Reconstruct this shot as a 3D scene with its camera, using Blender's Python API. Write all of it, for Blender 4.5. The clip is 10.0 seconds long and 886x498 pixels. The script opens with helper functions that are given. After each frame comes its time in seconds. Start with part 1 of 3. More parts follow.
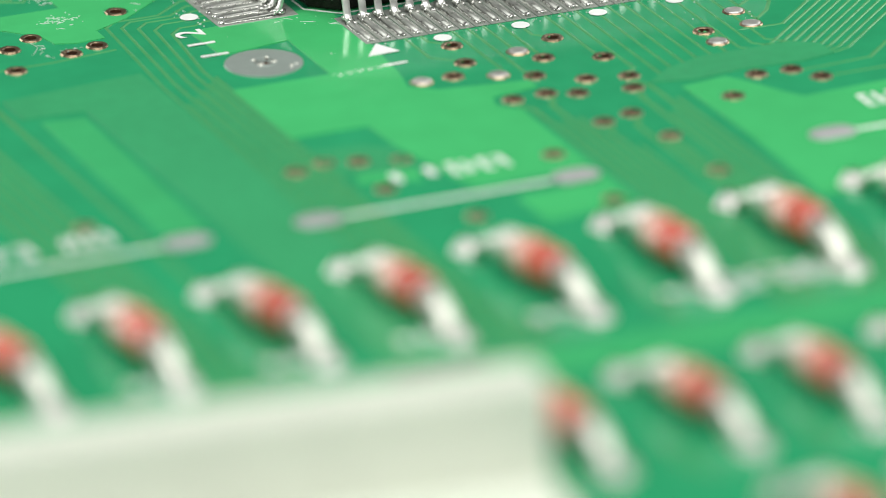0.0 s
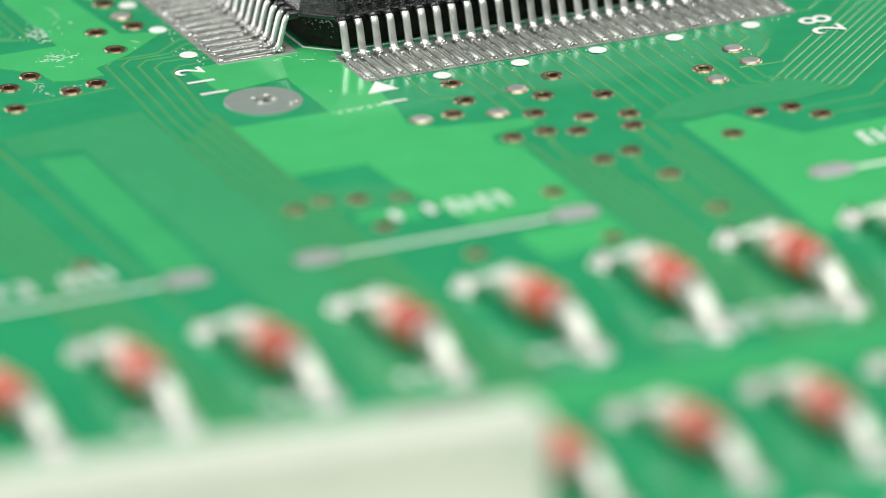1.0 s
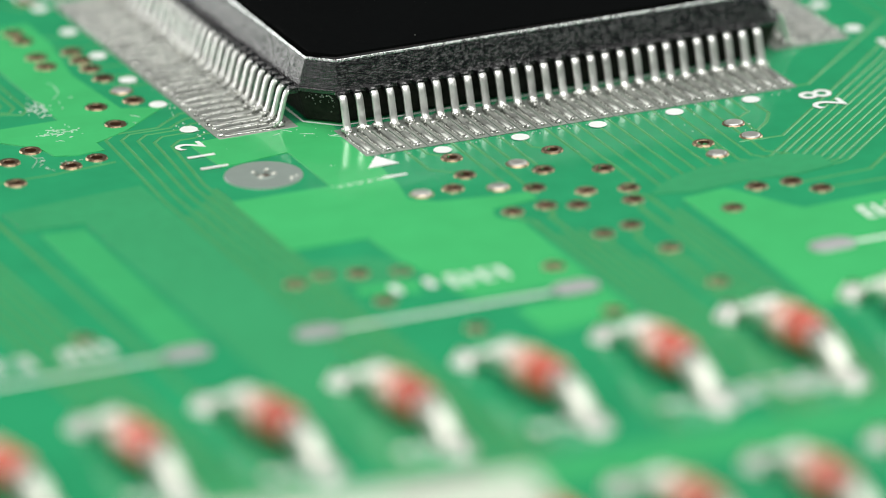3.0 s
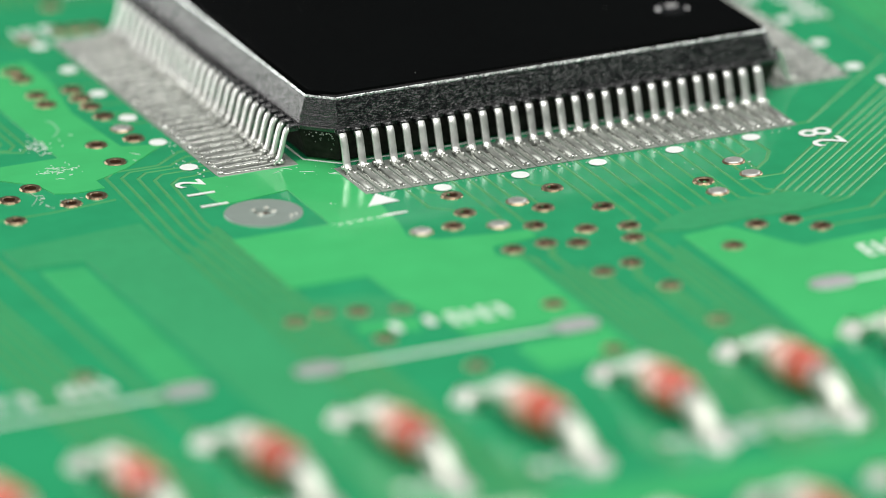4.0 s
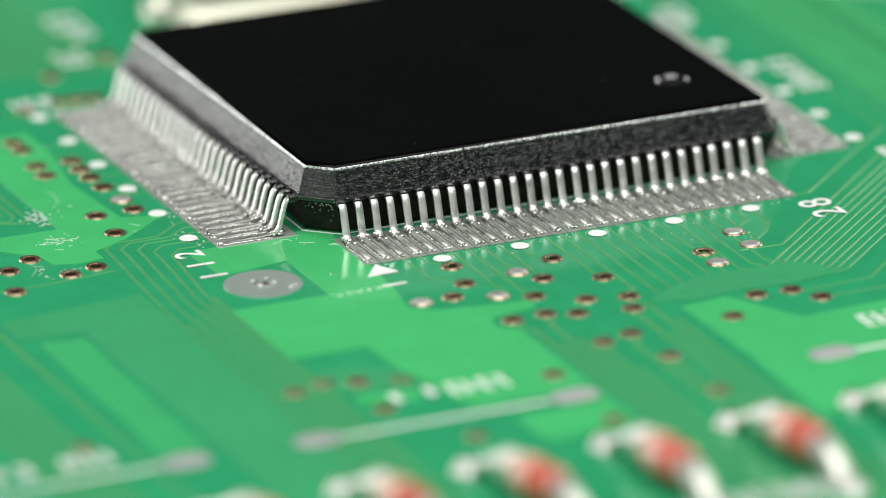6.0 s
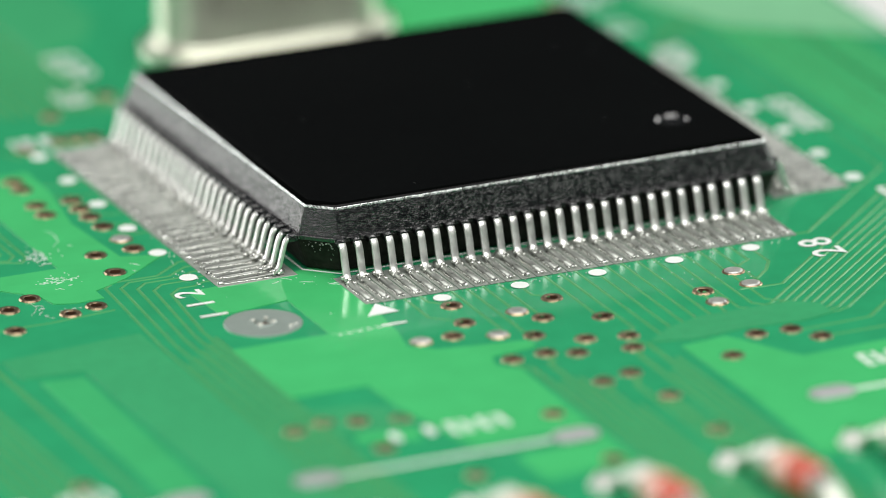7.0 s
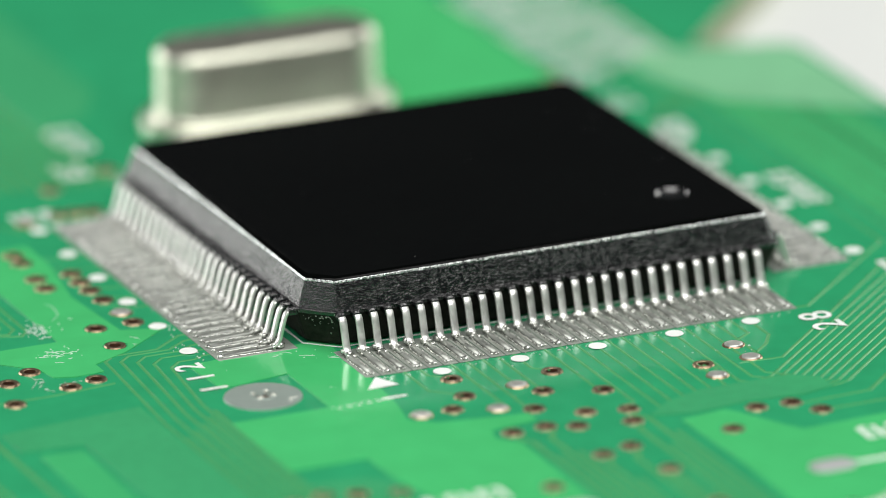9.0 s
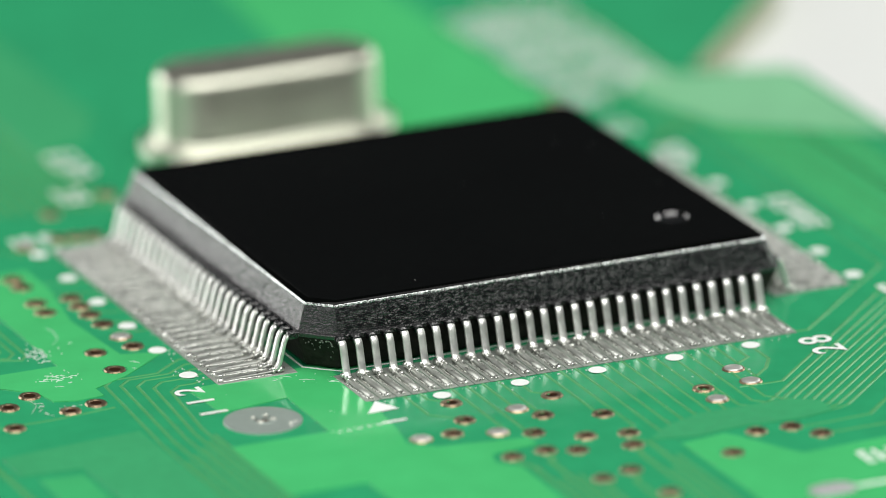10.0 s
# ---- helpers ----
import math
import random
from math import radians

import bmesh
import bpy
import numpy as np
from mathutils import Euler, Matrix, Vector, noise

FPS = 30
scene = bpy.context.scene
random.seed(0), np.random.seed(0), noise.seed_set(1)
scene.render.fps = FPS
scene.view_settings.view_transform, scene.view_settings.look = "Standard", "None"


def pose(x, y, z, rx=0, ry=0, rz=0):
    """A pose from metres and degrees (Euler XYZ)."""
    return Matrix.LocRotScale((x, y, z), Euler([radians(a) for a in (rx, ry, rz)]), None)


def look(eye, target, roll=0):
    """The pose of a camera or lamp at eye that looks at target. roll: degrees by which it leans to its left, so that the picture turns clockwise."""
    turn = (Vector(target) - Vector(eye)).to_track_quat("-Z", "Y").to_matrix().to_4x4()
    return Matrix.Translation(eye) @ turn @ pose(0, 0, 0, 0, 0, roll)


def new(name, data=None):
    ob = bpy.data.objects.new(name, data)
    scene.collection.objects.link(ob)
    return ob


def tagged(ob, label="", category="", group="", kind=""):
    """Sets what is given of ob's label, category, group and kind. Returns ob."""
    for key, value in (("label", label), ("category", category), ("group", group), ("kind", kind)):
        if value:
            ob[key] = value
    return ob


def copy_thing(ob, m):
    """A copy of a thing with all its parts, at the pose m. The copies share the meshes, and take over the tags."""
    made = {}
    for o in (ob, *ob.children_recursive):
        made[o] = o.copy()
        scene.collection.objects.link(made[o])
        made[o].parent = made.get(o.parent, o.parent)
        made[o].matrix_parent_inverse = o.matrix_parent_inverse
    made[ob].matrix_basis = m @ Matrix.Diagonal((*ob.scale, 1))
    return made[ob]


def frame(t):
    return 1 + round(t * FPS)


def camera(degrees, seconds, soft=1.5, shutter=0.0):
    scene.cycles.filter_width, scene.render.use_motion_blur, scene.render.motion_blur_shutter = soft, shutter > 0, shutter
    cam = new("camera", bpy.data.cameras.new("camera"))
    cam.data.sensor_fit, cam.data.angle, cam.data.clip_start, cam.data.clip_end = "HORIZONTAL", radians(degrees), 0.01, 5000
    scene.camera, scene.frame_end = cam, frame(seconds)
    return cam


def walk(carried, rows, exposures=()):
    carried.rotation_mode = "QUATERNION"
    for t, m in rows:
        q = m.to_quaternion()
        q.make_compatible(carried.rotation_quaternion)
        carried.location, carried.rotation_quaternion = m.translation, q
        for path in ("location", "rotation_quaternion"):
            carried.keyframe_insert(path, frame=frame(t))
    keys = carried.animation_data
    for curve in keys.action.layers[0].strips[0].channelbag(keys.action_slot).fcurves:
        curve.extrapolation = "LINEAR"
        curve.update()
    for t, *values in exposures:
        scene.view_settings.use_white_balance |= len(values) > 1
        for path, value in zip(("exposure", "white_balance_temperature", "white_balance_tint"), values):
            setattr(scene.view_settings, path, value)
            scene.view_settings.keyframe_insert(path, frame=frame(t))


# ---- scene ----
# A green circuit board on a white table, seen through a long macro lens that tilts up.
cam = camera(5.2, 10.0, soft=0.7)
cam.data.dof.use_dof = True
cam.data.dof.focus_distance = 0.3757
cam.data.dof.aperture_fstop = 31.0
EYE_X, EYE_Y, ROLL = -0.14112, -0.33956, -1.375
walk(cam, [
    (0.0, look((EYE_X, EYE_Y, 0.12564), (-0.01501, -0.03490, 0), ROLL)),
    (0.5, look((EYE_X, EYE_Y, 0.12557), (-0.01426, -0.03314, 0), ROLL)),
    (1.0, look((EYE_X, EYE_Y, 0.12550), (-0.01349, -0.03136, 0), ROLL)),
    (1.5, look((EYE_X, EYE_Y, 0.12543), (-0.01278, -0.02966, 0), ROLL)),
    (2.0, look((EYE_X, EYE_Y, 0.12537), (-0.01204, -0.02794, 0), ROLL)),
    (2.5, look((EYE_X, EYE_Y, 0.12530), (-0.01124, -0.02607, 0), ROLL)),
    (3.0, look((EYE_X, EYE_Y, 0.12523), (-0.01043, -0.02412, 0), ROLL)),
    (4.5, look((EYE_X, EYE_Y, 0.12503), (-0.00803, -0.01848, 0), ROLL)),
    (5.0, look((EYE_X, EYE_Y, 0.12496), (-0.00726, -0.01668, 0), ROLL)),
    (5.5, look((EYE_X, EYE_Y, 0.12490), (-0.00650, -0.01489, 0), ROLL)),
    (7.0, look((EYE_X, EYE_Y, 0.12470), (-0.00389, -0.00873, 0), ROLL)),
    (7.5, look((EYE_X, EYE_Y, 0.12463), (-0.00297, -0.00657, 0), ROLL)),
    (8.0, look((EYE_X, EYE_Y, 0.12456), (-0.00212, -0.00455, 0), ROLL)),
    (8.5, look((EYE_X, EYE_Y, 0.12449), (-0.00126, -0.00252, 0), ROLL)),
    (9.0, look((EYE_X, EYE_Y, 0.12443), (-0.00042, -0.00054, 0), ROLL)),
    (9.5, look((EYE_X, EYE_Y, 0.12436), (0.00042, 0.00145, 0), ROLL)),
    (9.7, look((EYE_X, EYE_Y, 0.12429), (0.00076, 0.00223, 0), ROLL)),
    (10.0, look((EYE_X, EYE_Y, 0.12429), (0.00076, 0.00223, 0), ROLL)),
])

# ---- world and lamps ----
world = bpy.data.worlds.new("studio")
scene.world = world
world.use_nodes = True
world.node_tree.nodes["Background"].inputs[0].default_value = (0.8, 0.85, 0.9, 1)
world.node_tree.nodes["Background"].inputs[1].default_value = 0.05


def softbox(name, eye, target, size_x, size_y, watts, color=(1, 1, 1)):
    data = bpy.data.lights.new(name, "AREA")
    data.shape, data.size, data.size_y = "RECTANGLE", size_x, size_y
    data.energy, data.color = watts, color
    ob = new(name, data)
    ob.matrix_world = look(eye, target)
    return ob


# softboxes are out of view; set to match highlights on chip, leads and can
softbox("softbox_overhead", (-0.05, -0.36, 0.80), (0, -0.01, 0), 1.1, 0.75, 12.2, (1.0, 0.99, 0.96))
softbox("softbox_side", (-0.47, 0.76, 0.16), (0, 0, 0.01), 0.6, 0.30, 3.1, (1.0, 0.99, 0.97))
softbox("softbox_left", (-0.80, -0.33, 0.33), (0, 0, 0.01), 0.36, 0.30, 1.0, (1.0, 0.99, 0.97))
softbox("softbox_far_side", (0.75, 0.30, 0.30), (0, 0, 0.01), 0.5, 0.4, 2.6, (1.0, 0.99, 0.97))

# ---- materials ----


def material(name, color, rough=0.5, metal=0.0, vary=0.1, scale=900.0, bump=0.0, bump_scale=4000.0,
             spec=0.5, coat=0.0, rough_vary=0.0, island=0.0, transmission=0.0, sub=0.0, coarse=120.0, pebble=False):
    """A procedural surface: two scales of colour variation, roughness variation and fine relief."""
    m = bpy.data.materials.new(name)
    m.use_nodes = True
    nt = m.node_tree
    b = nt.nodes["Principled BSDF"]
    b.inputs["Roughness"].default_value = rough
    b.inputs["Metallic"].default_value = metal
    b.inputs["Specular IOR Level"].default_value = spec
    b.inputs["Coat Weight"].default_value = coat
    b.inputs["Coat Roughness"].default_value = 0.08
    b.inputs["Transmission Weight"].default_value = transmission
    b.inputs["Subsurface Weight"].default_value = sub
    b.inputs["Subsurface Radius"].default_value = (0.0008, 0.0008, 0.0008)
    geo = nt.nodes.new("ShaderNodeNewGeometry")
    fine = nt.nodes.new("ShaderNodeTexNoise")
    fine.inputs["Scale"].default_value = scale
    fine.inputs["Detail"].default_value = 6
    large = nt.nodes.new("ShaderNodeTexNoise")
    large.inputs["Scale"].default_value = coarse
    large.inputs["Detail"].default_value = 3
    nt.links.new(geo.outputs["Position"], fine.inputs["Vector"])
    nt.links.new(geo.outputs["Position"], large.inputs["Vector"])
    add = nt.nodes.new("ShaderNodeMath")
    add.operation = "ADD"
    nt.links.new(fine.outputs["Fac"], add.inputs[0])
    nt.links.new(large.outputs["Fac"], add.inputs[1])
    span = nt.nodes.new("ShaderNodeMapRange")
    span.inputs[1].default_value, span.inputs[2].default_value = 0.6, 1.4
    span.inputs[3].default_value, span.inputs[4].default_value = 1 - vary, 1 + vary
    nt.links.new(add.outputs[0], span.inputs[0])
    value = span.outputs[0]
    if island:
        info = nt.nodes.new("ShaderNodeObjectInfo")
        r = nt.nodes.new("ShaderNodeMapRange")
        r.inputs[3].default_value, r.inputs[4].default_value = 1 - island, 1 + island
        nt.links.new(info.outputs["Random"], r.inputs[0])
        mul = nt.nodes.new("ShaderNodeMath")
        mul.operation = "MULTIPLY"
        nt.links.new(value, mul.inputs[0])
        nt.links.new(r.outputs[0], mul.inputs[1])
        value = mul.outputs[0]
    tone = nt.nodes.new("ShaderNodeVectorMath")
    tone.operation = "SCALE"
    tone.inputs[0].default_value = color
    nt.links.new(value, tone.inputs["Scale"])
    nt.links.new(tone.outputs[0], b.inputs["Base Color"])
    if rough_vary:
        rr = nt.nodes.new("ShaderNodeMapRange")
        rr.inputs[1].default_value, rr.inputs[2].default_value = 0.3, 0.7
        rr.inputs[3].default_value, rr.inputs[4].default_value = max(0.02, rough - rough_vary), rough + rough_vary
        nt.links.new(fine.outputs["Fac"], rr.inputs[0])
        nt.links.new(rr.outputs[0], b.inputs["Roughness"])
    if bump:
        grain = nt.nodes.new("ShaderNodeTexNoise")
        grain.inputs["Scale"].default_value = bump_scale
        grain.inputs["Detail"].default_value = 4
        nt.links.new(geo.outputs["Position"], grain.inputs["Vector"])
        bn = nt.nodes.new("ShaderNodeBump")
        bn.inputs["Strength"].default_value = 1.0
        bn.inputs["Distance"].default_value = bump
        if pebble:
            cells = nt.nodes.new("ShaderNodeTexVoronoi")
            cells.inputs["Scale"].default_value = bump_scale
            nt.links.new(geo.outputs["Position"], cells.inputs["Vector"])
            square = nt.nodes.new("ShaderNodeMath")
            square.operation = "MULTIPLY"
            nt.links.new(cells.outputs["Distance"], square.inputs[0])
            nt.links.new(cells.outputs["Distance"], square.inputs[1])
            patchy = nt.nodes.new("ShaderNodeMath")
            patchy.operation = "MULTIPLY"
            uneven = nt.nodes.new("ShaderNodeMapRange")
            uneven.inputs[1].default_value, uneven.inputs[2].default_value = 0.35, 0.65
            uneven.inputs[3].default_value, uneven.inputs[4].default_value = -0.25, -1.0
            grain.inputs["Scale"].default_value = bump_scale * 0.35
            nt.links.new(grain.outputs["Fac"], uneven.inputs[0])
            nt.links.new(square.outputs[0], patchy.inputs[0])
            nt.links.new(uneven.outputs[0], patchy.inputs[1])
            nt.links.new(patchy.outputs[0], bn.inputs["Height"])
        else:
            nt.links.new(grain.outputs["Fac"], bn.inputs["Height"])
        nt.links.new(bn.outputs[0], b.inputs["Normal"])
    return m


MASK = material("solder_mask_over_laminate", (0.024, 0.33, 0.138), 0.13, rough_vary=0.06, vary=0.12, coarse=90, scale=700, bump=6e-6, bump_scale=1500)
POUR = material("solder_mask_over_copper", (0.062, 0.49, 0.16), 0.13, rough_vary=0.06, vary=0.09, coarse=100, scale=700, bump=6e-6, bump_scale=1500)
MUTED = material("solder_mask_over_copper_ground", (0.045, 0.345, 0.14), 0.25, vary=0.10, scale=1500)
TRACE = material("solder_mask_over_trace", (0.075, 0.33, 0.12), 0.25, vary=0.10, scale=1500)
LAMINATE = material("bare_laminate_edge", (0.34, 0.38, 0.24), 0.7, vary=0.2)
SILK = material("white_ink", (0.80, 0.83, 0.80), 0.6, vary=0.06, scale=3000)
TIN = material("tinned_lead", (0.86, 0.87, 0.83), 0.41, 0.88, vary=0.12, scale=3000, bump=1.2e-5, bump_scale=5000, rough_vary=0.1, island=0.06)
SOLDER = material("solder", (0.62, 0.62, 0.58), 0.46, 0.7, vary=0.25, scale=2500, bump=4e-5, bump_scale=3500, rough_vary=0.14, island=0.1)
PAD = material("tinned_pad", (0.30, 0.325, 0.29), 0.6, 0.3, vary=0.22, scale=2500, bump=1.5e-5, bump_scale=5500, rough_vary=0.15, island=0.1)
DULL = material("bright_lumpy_solder", (0.68, 0.69, 0.65), 0.27, 0.88, vary=0.3, scale=3000, bump=3e-5, bump_scale=7000, rough_vary=0.12, island=0.1)
TEST_PAD = material("tinned_test_pad", (0.31, 0.37, 0.335), 0.45, 0.3, vary=0.08, scale=1500, bump=8e-6, bump_scale=4000)
PALE = material("solder_mask_over_thin_copper", (0.05, 0.42, 0.15), 0.13, rough_vary=0.06, vary=0.09, coarse=100, scale=700)
PALE_ROUGH = material("pale_rough_mask", (0.19, 0.48, 0.26), 0.4, vary=0.1, coarse=100, scale=700)
FOOT = material("dull_grey_tin", (0.345, 0.36, 0.33), 0.38, 0.7, vary=0.25, scale=3500, bump=1.2e-5, bump_scale=6000, rough_vary=0.14, island=0.15)
LAND = material("dull_solder_land", (0.40, 0.40, 0.41), 0.6, 0.3, vary=0.15, scale=1500, bump=1.5e-5, bump_scale=3000)
COPPER = material("flashed_copper", (0.40, 0.285, 0.18), 0.3, 0.85, vary=0.25, scale=2500, bump=2e-5, bump_scale=3000, island=0.2)
BARREL = material("plated_hole_wall", (0.20, 0.10, 0.06), 0.45, 0.8, vary=0.3, scale=2500)
EPOXY = material("black_moulded_epoxy", (0.005, 0.0055, 0.006), 0.17, vary=0.3, scale=4000, bump=3.2e-5, bump_scale=14500, rough_vary=0.05, spec=1.0, pebble=True)
# bright metal colour stands in for the highlight on the chip's top edge
RIM_HIGHLIGHT = material("painted_rim_highlight", (0.64, 0.66, 0.65), 0.26, 0.85, vary=0.8, scale=9000, bump=2.2e-5, bump_scale=12000, rough_vary=0.1, spec=1.0)
EPOXY_LOW = material("dull_black_epoxy", (0.020, 0.019, 0.016), 0.6, vary=0.9, scale=2600, bump=5e-5, bump_scale=5000, spec=0.10)
EPOXY_TOP = material("black_polished_epoxy", (0.0012, 0.0015, 0.0013), 0.16, vary=0.4, scale=2500, bump=2e-6, bump_scale=3000, spec=0.09, coarse=200)
EPOXY_DISH = material("black_glossy_epoxy", (0.004, 0.004, 0.004), 0.10, coat=1.0, vary=0.2, spec=1.0)
NICKEL = material("nickel_plated_can", (0.80, 0.81, 0.67), 0.35, 0.94, vary=0.05, scale=900, rough_vary=0.05)
GLASS_RED = material("orange_red_glass", (0.60, 0.125, 0.08), 0.10, vary=0.25, scale=1200, spec=0.8, coat=0.6, island=0.12)
GLASS_SHINE = material("painted_glass_shine", (0.80, 0.48, 0.38), 0.3, vary=0.15, coat=0.3)
KNEE_GLINT = material("bright_knee_glint", (0.76, 0.78, 0.70), 0.38, 0.7, vary=0.1, scale=1500, rough_vary=0.08)
WIRE = material("tinned_wire", (0.60, 0.62, 0.55), 0.42, 0.95, vary=0.1, scale=1500, rough_vary=0.08)
NYLON = material("cream_white_nylon", (0.72, 0.76, 0.66), 0.45, vary=0.05, scale=800, bump=1e-5, sub=0.1)
FLUX = material("dried_clear_flux", (0.50, 0.66, 0.56), 0.12, vary=0.2, scale=3000, bump=1e-5, bump_scale=6000, spec=0.8)
TABLE = material("white_laminate_table", (0.71, 0.73, 0.71), 0.5, vary=0.03, scale=60, coarse=8)

# ---- builders, all lengths in millimetres ----
MM = 0.001


def part(name, bm, mat, parent=None, label="", smooth=False):
    me = bpy.data.meshes.new(name)
    bmesh.ops.scale(bm, vec=(MM, MM, MM), verts=bm.verts[:])
    if smooth:
        for f in bm.faces:
            f.smooth = True
    bm.to_mesh(me)
    bm.free()
    me.materials.append(mat)
    ob = new(name, me)
    ob.parent = parent
    if label:
        tagged(ob, label)
    return ob


def again(ob, x=0.0, y=0.0, z=0.0, turn=0.0):
    """Another part on the same mesh, at a place in millimetres."""
    o = ob.copy()
    scene.collection.objects.link(o)
    o.matrix_basis = Matrix.Translation((x * MM, y * MM, z * MM)) @ Matrix.Rotation(turn, 4, "Z")
    return o


def place(ob, x, y, z=0.0, turn=0.0):
    ob.matrix_basis = Matrix.Translation((x * MM, y * MM, z * MM)) @ Matrix.Rotation(turn, 4, "Z")
    return ob


def empty(name, x=0.0, y=0.0, z=0.0, turn=0.0):
    return place(new(name), x, y, z, turn)


def box(bm, x0, x1, y0, y1, z0, z1, bevel=0.0, segments=2):
    made = bmesh.ops.create_cube(bm, size=1.0)["verts"]
    for v in made:
        v.co = Vector(((x0 + x1) / 2 + v.co.x * (x1 - x0), (y0 + y1) / 2 + v.co.y * (y1 - y0), (z0 + z1) / 2 + v.co.z * (z1 - z0)))
    if bevel:
        edges = {e for v in made for e in v.link_edges}
        bmesh.ops.bevel(bm, geom=list(edges), offset=bevel, segments=segments, affect="EDGES", profile=0.5)
    return bm


def ring_points(x, y, r, n=16, start=0.0):
    return [(x + r * math.cos(start + 2 * math.pi * i / n), y + r * math.sin(start + 2 * math.pi * i / n)) for i in range(n)]


def sheet(outline, z0, z1, holes=()):
    """A flat plate with an outline and round holes right through it."""
    bm = bmesh.new()
    for top in (True, False):
        edges = []
        for loop in [outline] + [ring_points(hx, hy, hr, 14) for hx, hy, hr in holes]:
            vs = [bm.verts.new((px, py, z1 if top else z0)) for px, py in loop]
            edges += [bm.edges.new((vs[i], vs[(i + 1) % len(vs)])) for i in range(len(vs))]
        if top:
            top_edges = edges
        else:
            for a, b in zip(top_edges, edges):
                bm.faces.new((a.verts[0], a.verts[1], b.verts[1], b.verts[0]))
            bottom_edges = edges
    bmesh.ops.triangle_fill(bm, edges=top_edges, use_beauty=True, use_dissolve=False, normal=(0, 0, 1))
    bmesh.ops.triangle_fill(bm, edges=bottom_edges, use_beauty=True, use_dissolve=False, normal=(0, 0, -1))
    bmesh.ops.recalc_face_normals(bm, faces=bm.faces[:])
    return bm


def ribbon(points, width, z0, z1):
    """A flat raised strip along a line of points."""
    bm = bmesh.new()
    rows = []
    for i, (px, py) in enumerate(points):
        p = Vector((px, py))
        a = (p - Vector(points[i - 1])).normalized() if i else None
        b = (Vector(points[i + 1]) - p).normalized() if i + 1 < len(points) else None
        a, b = a or b, b or a
        n = (Vector((-a.y, a.x)) + Vector((-b.y, b.x))).normalized()
        n *= width / 2 / max(0.4, n.dot(Vector((-a.y, a.x))))
        q, r = p + n, p - n
        e = min(0.06, width / 3)
        m = n.normalized() * e
        rows.append([bm.verts.new(c) for c in ((q.x, q.y, z0), (q.x - m.x, q.y - m.y, z1), (r.x + m.x, r.y + m.y, z1), (r.x, r.y, z0))])
    for u, v in zip(rows, rows[1:]):
        for k in range(3):
            bm.faces.new((u[k], u[k + 1], v[k + 1], v[k]))
    for end in (rows[0], rows[-1]):
        bm.faces.new(end)
    bmesh.ops.recalc_face_normals(bm, faces=bm.faces[:])
    return bm


def lathe(bm, profile, n=20, center=(0, 0)):
    """Turn a profile of (radius, height) round the upright axis."""
    loops = [[bm.verts.new((center[0] + r * math.cos(2 * math.pi * i / n), center[1] + r * math.sin(2 * math.pi * i / n), z)) for i in range(n)] for r, z in profile]
    for a, b in zip(loops, loops[1:]):
        for i in range(n):
            bm.faces.new((a[i], a[(i + 1) % n], b[(i + 1) % n], b[i]))
    return loops


def tube(bm, path, radius, n=12):
    """A round wire along a path of 3D points; radius may be a list."""
    pts = [Vector(p) for p in path]
    radii = radius if isinstance(radius, (list, tuple)) else [radius] * len(pts)
    loops = []
    for i, p in enumerate(pts):
        d = ((pts[min(i + 1, len(pts) - 1)] - pts[max(i - 1, 0)])).normalized()
        s = d.cross(Vector((0.31, 0.17, 0.94)) if abs(d.z) < 0.9 else Vector((1, 0, 0))).normalized()
        u = d.cross(s)
        loops.append([bm.verts.new(p + radii[i] * (math.cos(2 * math.pi * k / n) * s + math.sin(2 * math.pi * k / n) * u)) for k in range(n)])
    for a, b in zip(loops, loops[1:]):
        for k in range(n):
            bm.faces.new((a[k], a[(k + 1) % n], b[(k + 1) % n], b[k]))
    bm.faces.new(loops[0][::-1])
    bm.faces.new(loops[-1])
    bmesh.ops.recalc_face_normals(bm, faces=bm.faces[:])
    return bm


def smooth_path(points, steps=6, k=0.45):
    """Round the bends of a line of 3D points."""
    pts = [Vector(p) for p in points]
    out = [pts[0]]
    for a, b, c in zip(pts, pts[1:], pts[2:]):
        p, q = b.lerp(a, k), b.lerp(c, k)
        for i in range(steps + 1):
            t = i / steps
            out.append((1 - t) ** 2 * p + 2 * t * (1 - t) * b + t * t * q)
    out.append(pts[-1])
    return out


def rounded_rect(hx, hy, r, n=6):
    out = []
    for cx, cy, a0 in ((hx - r, hy - r, 0), (-hx + r, hy - r, 90), (-hx + r, -hy + r, 180), (hx - r, -hy + r, 270)):
        out += [(cx + r * math.cos(radians(a0 + 90 * i / n)), cy + r * math.sin(radians(a0 + 90 * i / n))) for i in range(n + 1)]
    return out


def loft(bm, loops):
    made = [[bm.verts.new((px, py, z)) for px, py in pts] for pts, z in loops]
    n = len(made[0])
    for a, b in zip(made, made[1:]):
        for i in range(n):
            bm.faces.new((a[i], a[(i + 1) % n], b[(i + 1) % n], b[i]))
    bm.faces.new(made[0][::-1])
    bm.faces.new(made[-1])
    return bm


